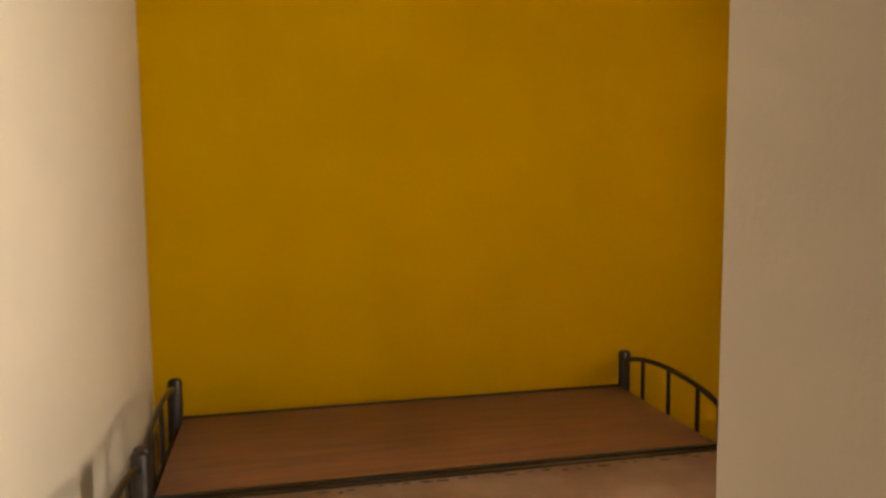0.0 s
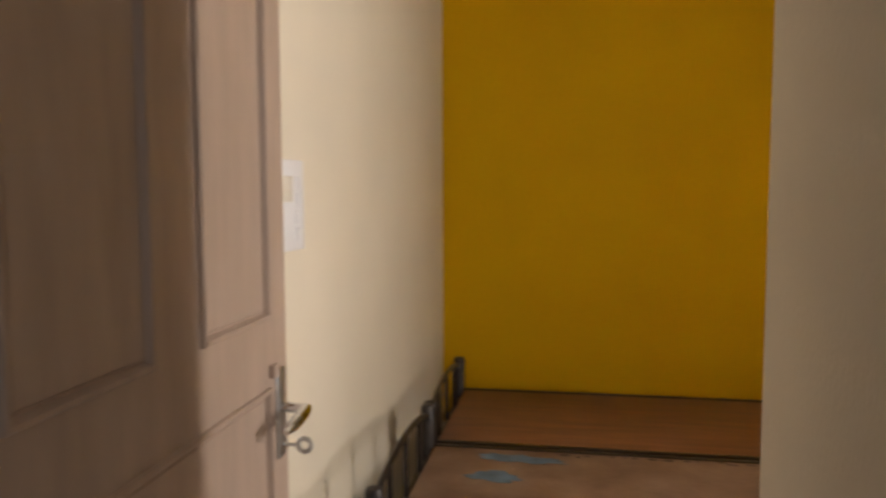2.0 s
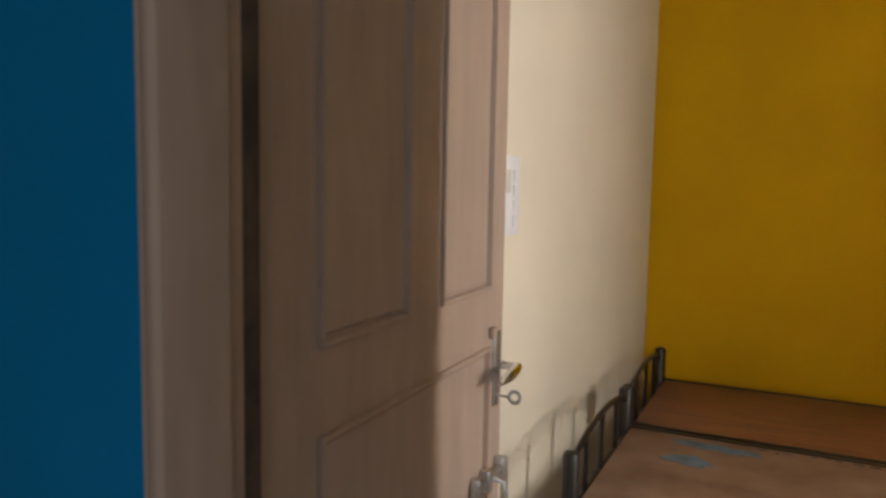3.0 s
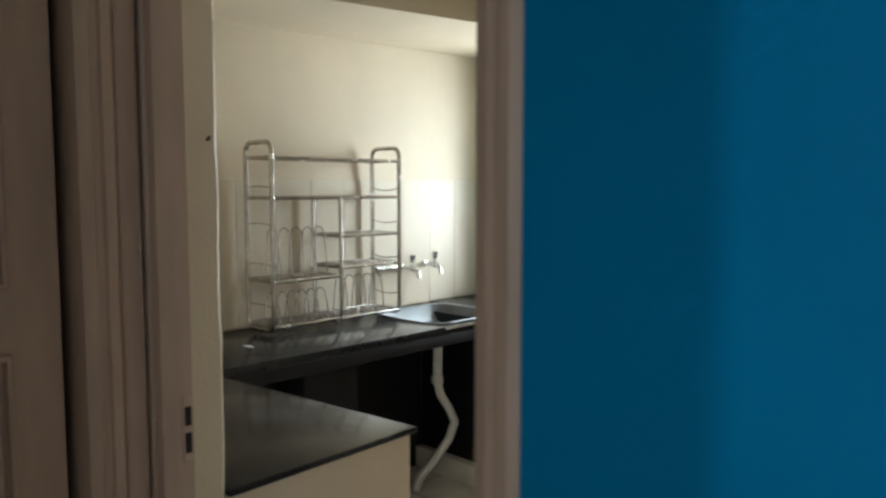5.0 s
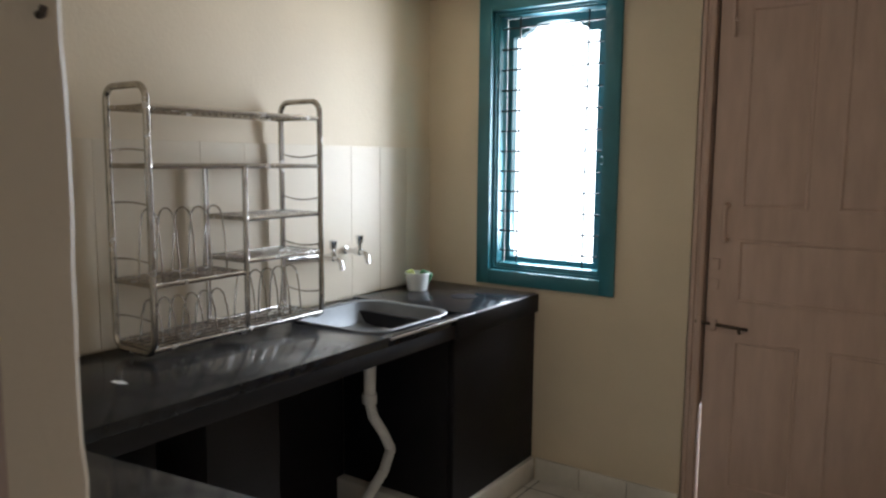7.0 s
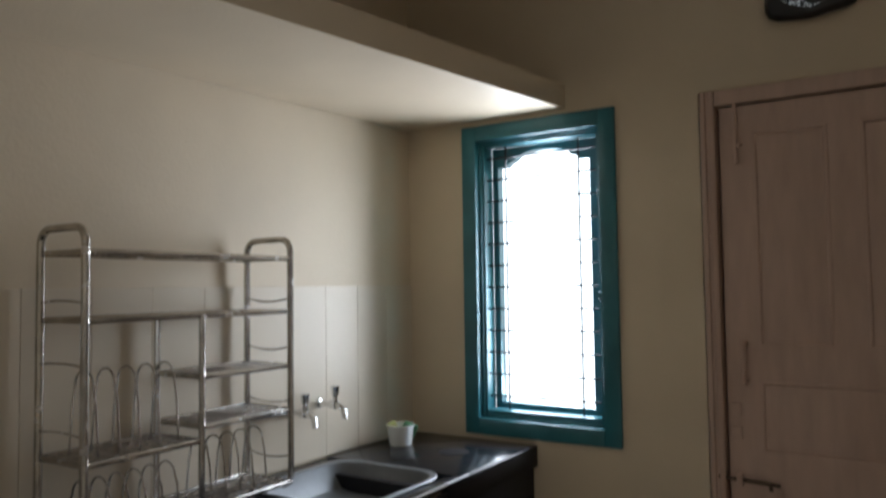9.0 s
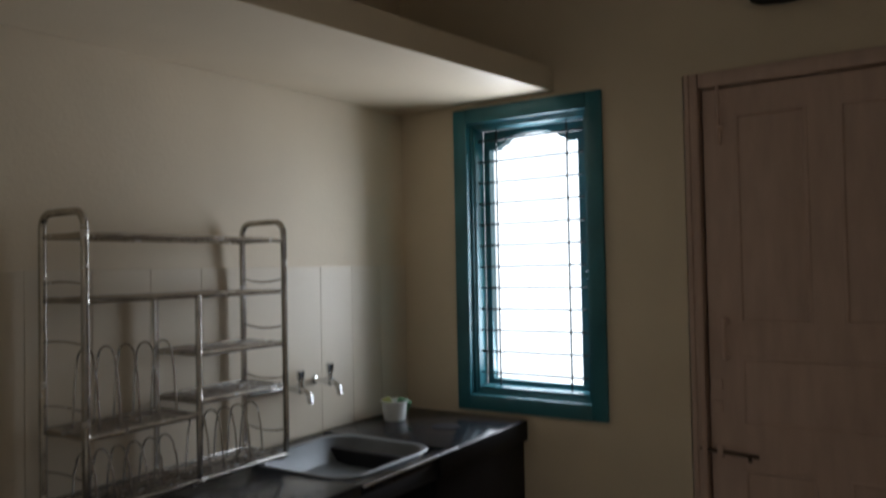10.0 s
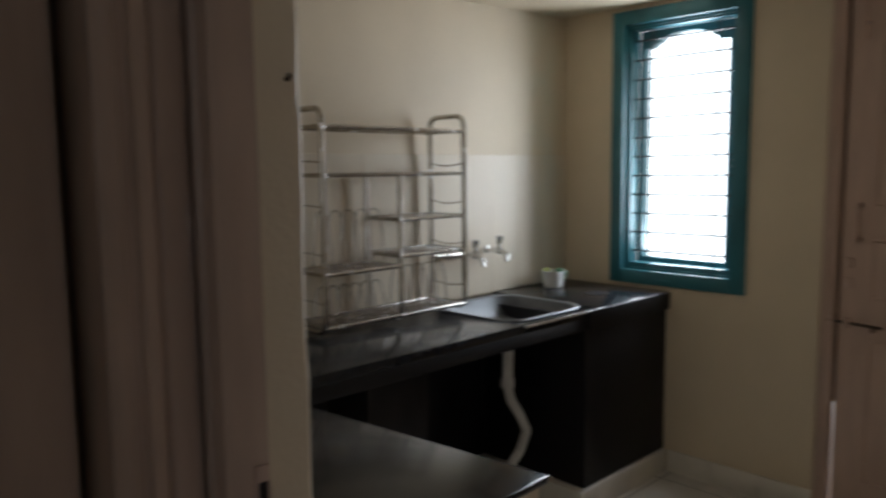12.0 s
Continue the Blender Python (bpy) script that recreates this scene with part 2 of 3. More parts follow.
plaster_jamb()
boxes("wall_hall_blue", [
    (KR + 0.058, HALL_B, 0, BL - 0.035, HALL + 0.1, H), (KL, HALL, DOOR_H + 0.058, KR + 0.058, -2.527, H),
    (BL - 0.035, HALL_B, DOOR_H + 0.035, BR + 0.035, HALL + 0.1, H), (BR + 0.035, HALL_B, 0, 5.0, HALL + 0.1, H)],
    BLUE, "bright blue painted hall wall between two doorways", "wall")
boxes("wall_hall_west", [(1.2, -7.2, 0, 1.33, -3.54, H), (1.2, -3.54, DOOR_H + 0.06, 1.33, HALL, H)],
      CREAM, "cream hall wall around a closed door", "wall")
# unseen slab added to throw the vertical shadow edge onto the blue wall
block("wall_hall_shadow_caster", 1.33, -3.67, 0, 2.68, -3.55, H, CREAM, "added unseen slab that shades part of the blue wall", "wall")
# unseen walls, their openings made up to let the added hall lamps in
boxes("wall_hall_east", [(5.0, -7.2, 0, 5.2, -5.65, H), (5.0, -5.65, 0, 5.2, -4.95, 1.0), (5.0, -5.65, 2.2, 5.2, -4.95, H), (5.0, -4.95, 0, 5.2, HALL + 0.1, H)],
      CREAM, "unseen cream hall end wall with an opening for the fill lamp", "wall")
boxes("wall_hall_south_unseen", [(1.33, -7.2, 0, 3.54, -7.0, H), (3.54, -7.2, 0, 3.66, -7.0, 0.95), (3.54, -7.2, 2.25, 3.66, -7.0, H), (3.66, -7.2, 0, 5.0, -7.0, H)],
      CREAM, "unseen cream wall with a slot for the added south lamp", "wall")
block("wall_bedroom_west", 2.2, HALL + 0.1, 0, BX0, BY1, H, BEDROOM, "warm white bedroom wall lit from a window", "wall")
SKEW = 0.06                       # the yellow wall runs a little out of square
north = box(B(), 2.2, BY1, 0, BX1 + 0.2, BY1 + 0.2, H)
for v in north.verts:
    v.co.y += SKEW * (v.co.x - BX0)
tagged(part("wall_bedroom_north", north, YELLOW), "mustard yellow painted bedroom wall", "wall", kind="structure")
boxes("wall_bedroom_pier", [(PX, -2.40, 0, 3.6, BY0, H), (3.565, HALL + 0.1, 0, 3.6, -2.40, H)], BEDROOM, "warm white wall pier beside the bedroom door", "wall")
block("wall_bedroom_south", 3.6, BY0 - 0.12, 0, BX1 + 0.2, BY0, H, BEDROOM, "warm white bedroom wall", "wall")
NY0, NY1 = -1.11, -0.97         # unseen bedroom window, narrowed to sharpen the shadow edge on the door
boxes("wall_bedroom_east", [(BX1, BY0, 0, BX1 + 0.2, NY0, H), (BX1, NY0, 0, BX1 + 0.2, NY1, 0.95), (BX1, NY0, 2.05, BX1 + 0.2, NY1, H),
                            (BX1, NY1, 0, BX1 + 0.2, BY1 + 0.16, H)], BEDROOM, "unseen warm white bedroom wall with a window narrowed to shape light", "wall")


# concrete loft over the counter, sagging and narrowing a little towards the hall
def loft():
    bm = B()
    vs = []
    for y in (0.0, -2.465):
        xe, z = 0.713 + 0.10 * y, 2.08 + 0.027 * y
        vs.append([bm.verts.new(p) for p in ((-0.004, y, z), (xe, y, z), (xe, y, z + 0.09), (-0.004, y, z + 0.09))])
    a, b = vs
    for i in range(4):
        bm.faces.new((a[i], a[(i + 1) % 4], b[(i + 1) % 4], b[i]))
    bm.faces.new(a), bm.faces.new(b[::-1])
    tagged(part("loft_slab", bm, CREAM), "cream painted concrete loft slab over the counter", "loft", kind="structure")


loft()


# ---------- doors and frames ----------
def profile_post(bm, w, d, h, mirror, m):
    """A door post with a moulded face; face at local y=0, opening edge at local x=0."""
    out = [(-w, d), (-w, 0.010), (-w + 0.008, 0.0), (-w * 0.66, 0.0), (-w * 0.60, 0.007), (-w * 0.44, 0.007), (-w * 0.38, 0.0), (-0.016, 0.0), (-0.004, 0.004), (0.0, 0.016), (0.0, d)]
    rings = []
    for z in (0.0, h):
        rings.append([bm.verts.new(m @ Vector((-x if mirror else x, y, z))) for x, y in out])
    a, b = rings
    k = len(out)
    for i in range(k):
        bm.faces.new((a[i], a[(i + 1) % k], b[(i + 1) % k], b[i]))
    bm.faces.new(a), bm.faces.new(b[::-1])


def door_frame(name, label, m, w, h, fw, d, mat):
    """Two posts and a head; local x across the opening, y into the wall, z up."""
    f = thing(name, label, "door frame", kind="structure")
    for nm, mirror, x in (("post", False, 0.0), ("post", True, w)):
        bm = B()
        profile_post(bm, fw, d, h + fw, mirror, m @ pose(x, 0, 0))
        part(nm, bm, mat, f)
    bm = box(B(), 0.0, 0.0, h, w, d, h + fw, m)
    part("head", rounded(bm, 0.004), mat, f)
    return f


def panel(bm, x0, z0, x1, z1, y, depth, m, k=1.0):
    """A raised field in a recess with a sloped border, on the face at y; depth points out of the leaf."""
    s = 1 if depth > 0 else -1
    rows = [(0.0, 0.0), (0.001, 0.007), (0.004, 0.009), (0.009, 0.008), (0.013, -0.004), (0.016, -0.004), (0.020, 0.0)]
    rings = []
    for inset, rise in rows:
        rings.append([bm.verts.new(m @ Vector((x, y + s * rise * k, z))) for x, z in ((x0 + inset, z0 + inset), (x1 - inset, z0 + inset), (x1 - inset, z1 - inset), (x0 + inset, z1 - inset))])
    for a, b in zip(rings, rings[1:]):
        for j in range(4):
            bm.faces.new((a[j], a[(j + 1) % 4], b[(j + 1) % 4], b[j]))
    bm.faces.new(rings[-1])


def leaf(door, w, h, t, cells, m, mat, face, k=1.0):
    """Leaf of stiles and rails around sunk panels. cells: (x0, z0, x1, z1). face: -1 or 1, the side that carries the panels."""
    xs = sorted({0, w, *(c[0] for c in cells), *(c[2] for c in cells)})
    zs = sorted({0, h, *(c[1] for c in cells), *(c[3] for c in cells)})
    y0, y1 = (-t, 0) if face > 0 else (0, t)
    bm = B()
    for i in range(len(xs) - 1):
        for j in range(len(zs) - 1):
            cx, cz = (xs[i] + xs[i + 1]) / 2, (zs[j] + zs[j + 1]) / 2
            inside = any(c[0] < cx < c[2] and c[1] < cz < c[3] for c in cells)
            a, b = (y0, y1 - 0.012) if face > 0 else (y0 + 0.012, y1)
            if inside:
                box(bm, xs[i], a, zs[j], xs[i + 1], b, zs[j + 1], m)
            else:
                box(bm, xs[i], y0, zs[j], xs[i + 1], y1, zs[j + 1], m)
    bmesh.ops.remove_doubles(bm, verts=bm.verts[:], dist=0.0005)
    body = part("leaf", bm, mat, door, smooth=False)
    for c in cells:
        bm = B()
        panel(bm, *c, 0.0, 0.01 * face, m, k)
        part("door_panel", bm, mat, body)
    return body


# kitchen doorway frame and bedroom doorway frame
door_frame("door_frame_kitchen", "glossy pinkish beige moulded kitchen door frame", pose(KL, -2.586, 0), KR - KL, DOOR_H, 0.058, 0.058, DOORPAINT)
door_frame("door_frame_bedroom", "glossy pinkish beige moulded bedroom door frame", pose(BL, -2.582, 0), BR - BL, DOOR_H, 0.035, 0.082, DOORPAINT)
# filler post between the two frames
bm = rounded(box(B(), 1.20, -2.6335, 0.0, 1.382, -2.5885, DOOR_H + 0.06), 0.010, 3)
tagged(part("trim", bm, DOORPAINT), "glossy pinkish beige corner post between two door frames", "trim", kind="structure")
block("trim_backing", 1.20, -2.588, 0, 1.367, HALL, H, DOORPAINT, "painted wood packing behind the door frame", "trim")
for x, name in ((BL - 0.035, "rebate"), (BR + 0.012, "rebate")):
    part(name, rounded(box(B(), x, -2.4995, 0.0, x + 0.010, -2.456, DOOR_H + 0.03), 0.003), DOORPAINT, bpy.data.objects["door_frame_bedroom"])
    # dark strip stands in for the shade in the gap beside the leaf
    part("hinge_gap_shade", rounded(box(B(), x, -2.4555, 0.0, x + 0.008, -2.429, DOOR_H + 0.03), 0.002), GRIME_SHADE, bpy.data.objects["door_frame_bedroom"], "dark strip painted in for the shaded hinge gap")
block("wall_closet_back", 1.02, -3.7, 0, 1.10, -2.535, H, CREAM, "plain wall behind the closed door", "wall")
block("wall_closet_side", 1.10, -3.7, 0, 1.199, -3.62, H, CREAM, "plain wall behind the closed door", "wall")
# closed door beside the kitchen doorway
MW = Matrix.Translation((1.398, -2.632, 0)) @ pose(0, 0, 0, 0, 0, 90) @ Matrix.Scale(-1, 4, (1, 0, 0))
door_frame("door_frame_side", "glossy pinkish beige moulded frame of the closed door", Matrix.Translation((0, -0.07, 0)) @ MW, 0.80, DOOR_H, 0.068, 0.10, DOORPAINT)
side = thing("door_1", "closed pinkish beige panelled door in the hall", "door", kind="structure")
ML = Matrix.Translation((1.354, -2.722, 0.01)) @ pose(0, 0, 0, 0, 0, -90)
leaf(side, 0.76, 2.0, 0.035, [(0.075, 1.22, 0.34, 1.88), (0.42, 1.22, 0.685, 1.88), (0.075, 0.2, 0.685, 1.115)], ML, DOORPAINT, 1)

# bedroom door, open into the bedroom
bd = thing("door_2", "open pinkish beige panelled bedroom door with a key in its lock", "door", kind="structure")
ang = math.degrees(math.atan2(0.886, -0.075))
MB = Matrix.Translation((2.609, -2.375, 0.01)) @ pose(0, 0, 0, 0, 0, ang) @ pose(-0.105, 0, 0)
leaf(bd, 0.88, 2.01, 0.036, [(0.145, 1.15, 0.413, 1.90), (0.54, 1.15, 0.795, 1.90), (0.145, 0.18, 0.795, 1.025)], MB @ pose(0.11, 0, 0), DOORPAINT, -1)
part("hanging_stile", rounded(box(B(), 0.0, 0.0, 0.0, 0.0915, 0.036, 2.01, MB), 0.003), DOORPAINT, bpy.data.objects["door_frame_bedroom"])


def lever_set(parent, m, key=True):
    """Long lock plate with a lever and a key; local x along the leaf, y out of it, z up."""
    p = part("lock_plate", rounded(box(B(), -0.018, 0.0, -0.085, 0.018, 0.006, 0.085, m), 0.003), STEEL, parent, "brushed steel lock plate")
    bm = B()
    tube(bm, [m @ Vector(q) for q in ((0, 0.004, 0.01), (0, 0.045, 0.01), (-0.004, 0.054, 0.01), (-0.03, 0.058, 0.008), (-0.075, 0.056, 0.002), (-0.10, 0.050, -0.004))], [0.010, 0.009, 0.011, 0.012, 0.011, 0.007], 10)
    part("lever", bm, CHROME, p, "polished chrome lever")
    if key:
        bm = B()
        tube(bm, [m @ Vector(q) for q in ((0.002, 0.004, -0.062), (0.002, 0.034, -0.062))], 0.0035, 8)
        tube(bm, [m @ Vector((0.002, 0.048 + 0.013 * math.cos(a), -0.062 + 0.013 * math.sin(a))) for a in [k * math.pi / 7 for k in range(14)]], 0.0045, 6, closed=True)
        part("key", bm, STEEL, p, "steel key left in the lock")


# local frame on the visible face of the open bedroom leaf
MF = MB @ pose(0.105, 0, 0) @ Matrix.Scale(-1, 4, (0, 1, 0))
lever_set(bd, MF @ pose(0.845, 0, 0.965))
bm = B()
tube(bm, [MF @ Vector(q) for q in ((0.70, 0.014, 0.725), (0.885, 0.014, 0.735))], 0.007, 8)
tube(bm, [MF @ Vector(q) for q in ((0.80, 0.012, 0.73), (0.80, 0.045, 0.722), (0.80, 0.05, 0.69))], 0.006, 8)
bolt = part("slide_bolt", bm, STEEL, bd, "dark steel sliding bolt")
for x in (0.72, 0.775, 0.865):
    part("bolt_strap", rounded(box(B(), x - 0.012, 0.0, 0.705, x + 0.012, 0.024, 0.755, MF), 0.005), STEEL, bolt)
part("latch_stud", rounded(box(B(), 0.80, 0.0, 1.04, 0.825, 0.012, 1.065, MF), 0.003), DOORPAINT, bd)
for z in (0.3, 1.0, 1.75):
    bm = B()
    tube(bm, [MB @ Vector((0.104, 0.010, z)), MB @ Vector((0.104, 0.010, z + 0.09))], 0.007, 8)
    part("hinge", bm, IRON, bd)

# kitchen door, open into the kitchen
kd = thing("door_3", "open pinkish beige kitchen door folded back to the wall", "door", kind="structure")
MK = Matrix.Translation((2.152, -2.52, 0.01)) @ pose(0, 0, 0, 0, 0, math.degrees(math.atan2(0.70, -0.02)))
leaf(kd, 0.70, 2.0, 0.034, [(0.10, 1.15, 0.32, 1.88), (0.39, 1.15, 0.61, 1.88), (0.10, 0.18, 0.61, 1.025)], MK, DOORPAINT, 1)
lever_set(kd, MK @ pose(0.655, 0, 0.93), key=False)

# back door of the kitchen, closed
door_frame("door_frame_back", "worn pinkish beige back door frame", pose(DX0 + 0.055, -0.012, 0), DX1 - DX0 - 0.11, DZ1 - 0.05, 0.05, 0.10, KDOOR)
back = thing("door_4", "closed worn pinkish beige panelled back door with iron bolts", "door", kind="structure")
MD = pose(DX0 + 0.0668, 0.006, 0.012)
LW = DX1 - DX0 - 0.1235
leaf(back, LW, 1.99, 0.038, [(0.10, 1.20, 0.32, 1.90), (0.41, 1.20, 0.66, 1.90), (0.10, 0.86, 0.66, 1.09), (0.10, 0.16, 0.32, 0.72), (0.41, 0.16, 0.66, 0.72)], MD, KDOOR, -1, 0.45)
part("door_stop", box(B(), DX0 + 0.05, 0.046, 0.46, DX1 - 0.05, 0.07, 2.02), KDOOR, back)
MDF = MD @ Matrix.Scale(-1, 4, (0, 1, 0))
bm = B()
tube(bm, [MDF @ Vector(q) for q in ((0.055, 0.0, 1.085), (0.055, 0.024, 1.09), (0.055, 0.030, 1.11), (0.055, 0.030, 1.185), (0.055, 0.024, 1.205), (0.055, 0.0, 1.21))], [0.012, 0.008, 0.008, 0.008, 0.008, 0.012], 8)
part("pull_handle", bm, KDOOR, back, "painted-over pull handle")
bm = B()
tube(bm, [MDF @ Vector(q) for q in ((-0.035, 0.014, 0.775), (0.15, 0.014, 0.765))], 0.006, 8)
tube(bm, [MDF @ Vector(q) for q in ((0.125, 0.012, 0.766), (0.125, 0.035, 0.764), (0.128, 0.040, 0.752))], 0.006, 8)
bolt = part("slide_bolt", bm, GRIME_SHADE, back, "rusty painted-over sliding bolt")
part("bolt_strap", rounded(box(B(), -0.03, 0.0, 0.745, -0.012, 0.024, 0.80, MDF), 0.004), KDOOR, bolt)
part("bolt_strap", rounded(box(B(), 0.02, 0.0, 0.75, 0.04, 0.022, 0.79, MDF), 0.004), KDOOR, bolt)
bm = B()
tube(bm, [MDF @ Vector((0.05, 0.012, 1.80)), MDF @ Vector((0.05, 0.012, 2.03))], 0.006, 8)
tube(bm, [MDF @ Vector((0.05, 0.012, 1.86)), MDF @ Vector((0.072, 0.032, 1.855))], 0.005, 8)
tb = part("tower_bolt", bm, KDOOR, back, "painted-over tower bolt")
for z in (0.90, 0.975):
    part("hasp_plate", rounded(box(B(), 0.01, 0.0, z, 0.04, 0.008, z + 0.04, MDF), 0.003), KDOOR, back)

# strike plate with two dark slots and a nail in the kitchen doorway
sp = thing("strike_plate", "small painted metal strike plate with two slots", "strike plate")
part("plate", rounded(box(B(), KL, -2.548, 0.90, KL + 0.004, -2.530, 1.02), 0.0015), KDOOR, sp)
part("slot", box(B(), KL + 0.0035, -2.545, 0.965, KL + 0.0052, -2.533, 1.0), DARK, sp)
part("slot", box(B(), KL + 0.0035, -2.545, 0.915, KL + 0.0052, -2.533, 0.952), DARK, sp)
bm = B()
tube(bm, [(KL - 0.006, -2.486, 1.478), (KL + 0.005, -2.486, 1.479), (KL + 0.008, -2.486, 1.484)], 0.003, 8)
tagged(part("nail", bm, GRIME_SHADE), "bent rusty nail in the cream doorway plaster", "nail")

# ---------- kitchen window ----------
win = thing("window_1", "teal green painted kitchen window with iron bars", "window", kind="structure")


def ring_frame(bm, x0, z0, x1, z1, fw, y0, y1):
    for c in ((x0, y0, z0, x0 + fw, y1, z1), (x1 - fw, y0, z0, x1, y1, z1), (x0 + fw, y0, z0, x1 - fw, y1, z0 + fw), (x0 + fw, y0, z1 - fw, x1 - fw, y1, z1)):
        box(bm, *c)
    return bm


part("window_frame", rounded(ring_frame(B(), WX0 - 0.002, WZ0, WX1 + 0.002, WZ1, 0.062, -0.016, 0.07), 0.004), TEAL, win)
bm = B()
for i, (o, y) in enumerate(((0.062, 0.010), (0.072, 0.020))):
    ring_frame(bm, WX0 + o, WZ0 + o, WX1 - o, WZ1 - o, 0.010, y, 0.09)
part("bead", rounded(bm, 0.002), TEAL, win)


def sash():
    """Inner sash with a scalloped arch head."""
    x0, x1, z0, z1 = WX0 + 0.082, WX1 - 0.082, WZ0 + 0.082, WZ1 - 0.082
    ox0, ox1, oz0 = 0.376, 0.768, 0.955
    cx, half = (ox0 + ox1) / 2, (ox1 - ox0) / 2
    top = []
    for i in range(33):
        u = -1 + i / 16
        if abs(u) > 0.80:
            z = 1.900
        elif abs(u) > 0.62:
            v = (0.80 - abs(u)) / 0.18
            z = 1.908 + 0.014 * math.sin(v * math.pi / 2)
        else:
            z = 1.922 + 0.035 * math.sqrt(max(0, 1 - (u / 0.62) ** 2))
        top.append((cx + half * u, z))
    inner = [(ox0, oz0), (ox1, oz0)] + top[::-1]
    bm = B()
    for y in (0.09, 0.13):
        loop = [bm.verts.new((x, y, z)) for x, z in inner]
        outer = []
        for x, z in inner:
            if z <= oz0 + 1e-6:
                outer.append((x0 if x < cx else x1, z0))
            elif x <= ox0 + 1e-6 or x >= ox1 - 1e-6:
                outer.append((x0 if x < cx else x1, z1))
            else:
                outer.append((x0 + (x - ox0) * (x1 - x0) / (ox1 - ox0), z1))
        ol = [bm.verts.new((x, y, z)) for x, z in outer]
        k = len(inner)
        for i in range(k):
            bm.faces.new((loop[i], loop[(i + 1) % k], ol[(i + 1) % k], ol[i]))
        if y == 0.09:
            first = (loop, ol)
        else:
            for a, b in ((first[0], loop), (first[1], ol)):
                for i in range(k):
                    bm.faces.new((a[i], a[(i + 1) % k], b[(i + 1) % k], b[i]))
    part("sash", bm, TEAL, win)


sash()
for k in range(12):
    z = 0.985 + k * 0.086
    bm = B()
    tube(bm, [(WX0 + 0.066, 0.045, z), (WX1 - 0.066, 0.045, z + 0.002)], 0.0042, 6)
    part("bar", bm, IRON, win)
for x in (0.430, 0.739):
    bm = B()
    tube(bm, [(x, 0.052, WZ0 + 0.066), (x, 0.052, WZ1 - 0.066)], 0.0042, 6)
    part("bar", bm, IRON, win)
part("sill", rounded(box(B(), WX0 + 0.085, 0.022, WZ0 + 0.0825, WX1 - 0.085, 0.089, WZ0 + 0.0925), 0.003), TEAL, win)
bm = B()
tube(bm, [(0.835, 0.0, 1.38), (0.835, -0.018, 1.38)], [0.016, 0.012], 12)
part("knob", bm, TEAL, win)
bm = box(B(), -1.6, 2.6, -0.5, 3.6, 2.62, 4.2)
tagged(part("backdrop", bm, HAZE), "blinding white daylight outside the window", "backdrop", kind="structure")

# ---------- exhaust fan ----------
fan = thing("exhaust_fan", "black exhaust fan wrapped in plastic above the back door", "exhaust fan")


def fan_cowl():
    bm = B()
    cx, cz = 1.557, 2.385
    rows = ((0.134, -0.002), (0.140, -0.03), (0.128, -0.05), (0.112, -0.052), (0.105, -0.02), (0.105, 0.06))
    rings = []
    for r, y in rows:
        ring = []
        for k in range(40):
            a = 2 * math.pi * k / 40
            q = (abs(math.cos(a)) ** 5 + abs(math.sin(a)) ** 5) ** -0.2
            w = 1 + 0.03 * math.sin(3 * a + 1) + 0.02 * math.sin(7 * a)
            rr = r * (q if r > 0.12 else 1) * w
            ring.append(bm.verts.new((cx + rr * math.cos(a), y, cz + rr * math.sin(a))))
        rings.append(ring)
    for a, b in zip(rings, rings[1:]):
        for j in range(40):
            bm.faces.new((a[j], a[(j + 1) % 40], b[(j + 1) % 40], b[j]))
    part("cowl", bm, BLACKPLASTIC, fan)
    bm = B()
    bm.faces.new([bm.verts.new((cx + 0.104 * math.cos(2 * math.pi * k / 32), 0.045 + 0.004 * noise.noise((k, 0, 0)), cz + 0.104 * math.sin(2 * math.pi * k / 32))) for k in range(32)])
    part("film", bm, FILM, fan, "crinkled clear plastic film")
    part("motor_box", rounded(box(B(), cx - 0.085, 0.0, cz - 0.005, cx + 0.06, 0.04, cz + 0.10), 0.008), BLACKPLASTIC, fan)
    for k in range(4):
        a = math.radians(5 + 90 * k)
        bm = B()
        prev = None
        for i in range(6):
            r = 0.025 + 0.014 * i
            sp = 0.14 + 0.05 * i
            row = [bm.verts.new((cx + r * math.cos(a + s), -0.012 + 0.018 * s / sp, cz + r * math.sin(a + s))) for s in (-sp, 0, sp)]
            if prev:
                for j in range(2):
                    bm.faces.new((prev[j], prev[j + 1], row[j + 1], row[j]))
            prev = row
        bmesh.ops.solidify(bm, geom=bm.faces[:], thickness=0.002)
        part("blade", bm, BLACKPLASTIC, fan)
    bm = B()
    tube(bm, [(cx, 0.02, cz), (cx, -0.03, cz), (cx, -0.036, cz)], [0.03, 0.03, 0.018], 16)
    part("hub", bm, BLACKPLASTIC, fan)


fan_cowl()

# ---------- counter ----------
CT = 0.821
counter = thing("kitchen_counter", "black stone kitchen counter, open underneath on one side", "counter")
SY0, SY1, SX0, SX1 = -0.975, -0.565, 0.10, 0.475
for c in ((0.0, -2.46, 0.79, 0.56, SY0 - 0.025, CT), (0.0, SY1 + 0.025, 0.79, 0.56, -0.001, CT),):
    part("worktop", rounded(box(B(), *c), 0.004), GRANITE, counter)
part("worktop", rounded(box(B(), SX1 + 0.035, SY0 - 0.025, 0.79, 0.56, SY1 + 0.025, CT - 0.004), 0.003), GRANITE, counter)
part("worktop", rounded(box(B(), 0.0, SY0 - 0.025, 0.79, SX0 - 0.02, SY1 + 0.025, CT - 0.003), 0.003), GRANITE, counter)
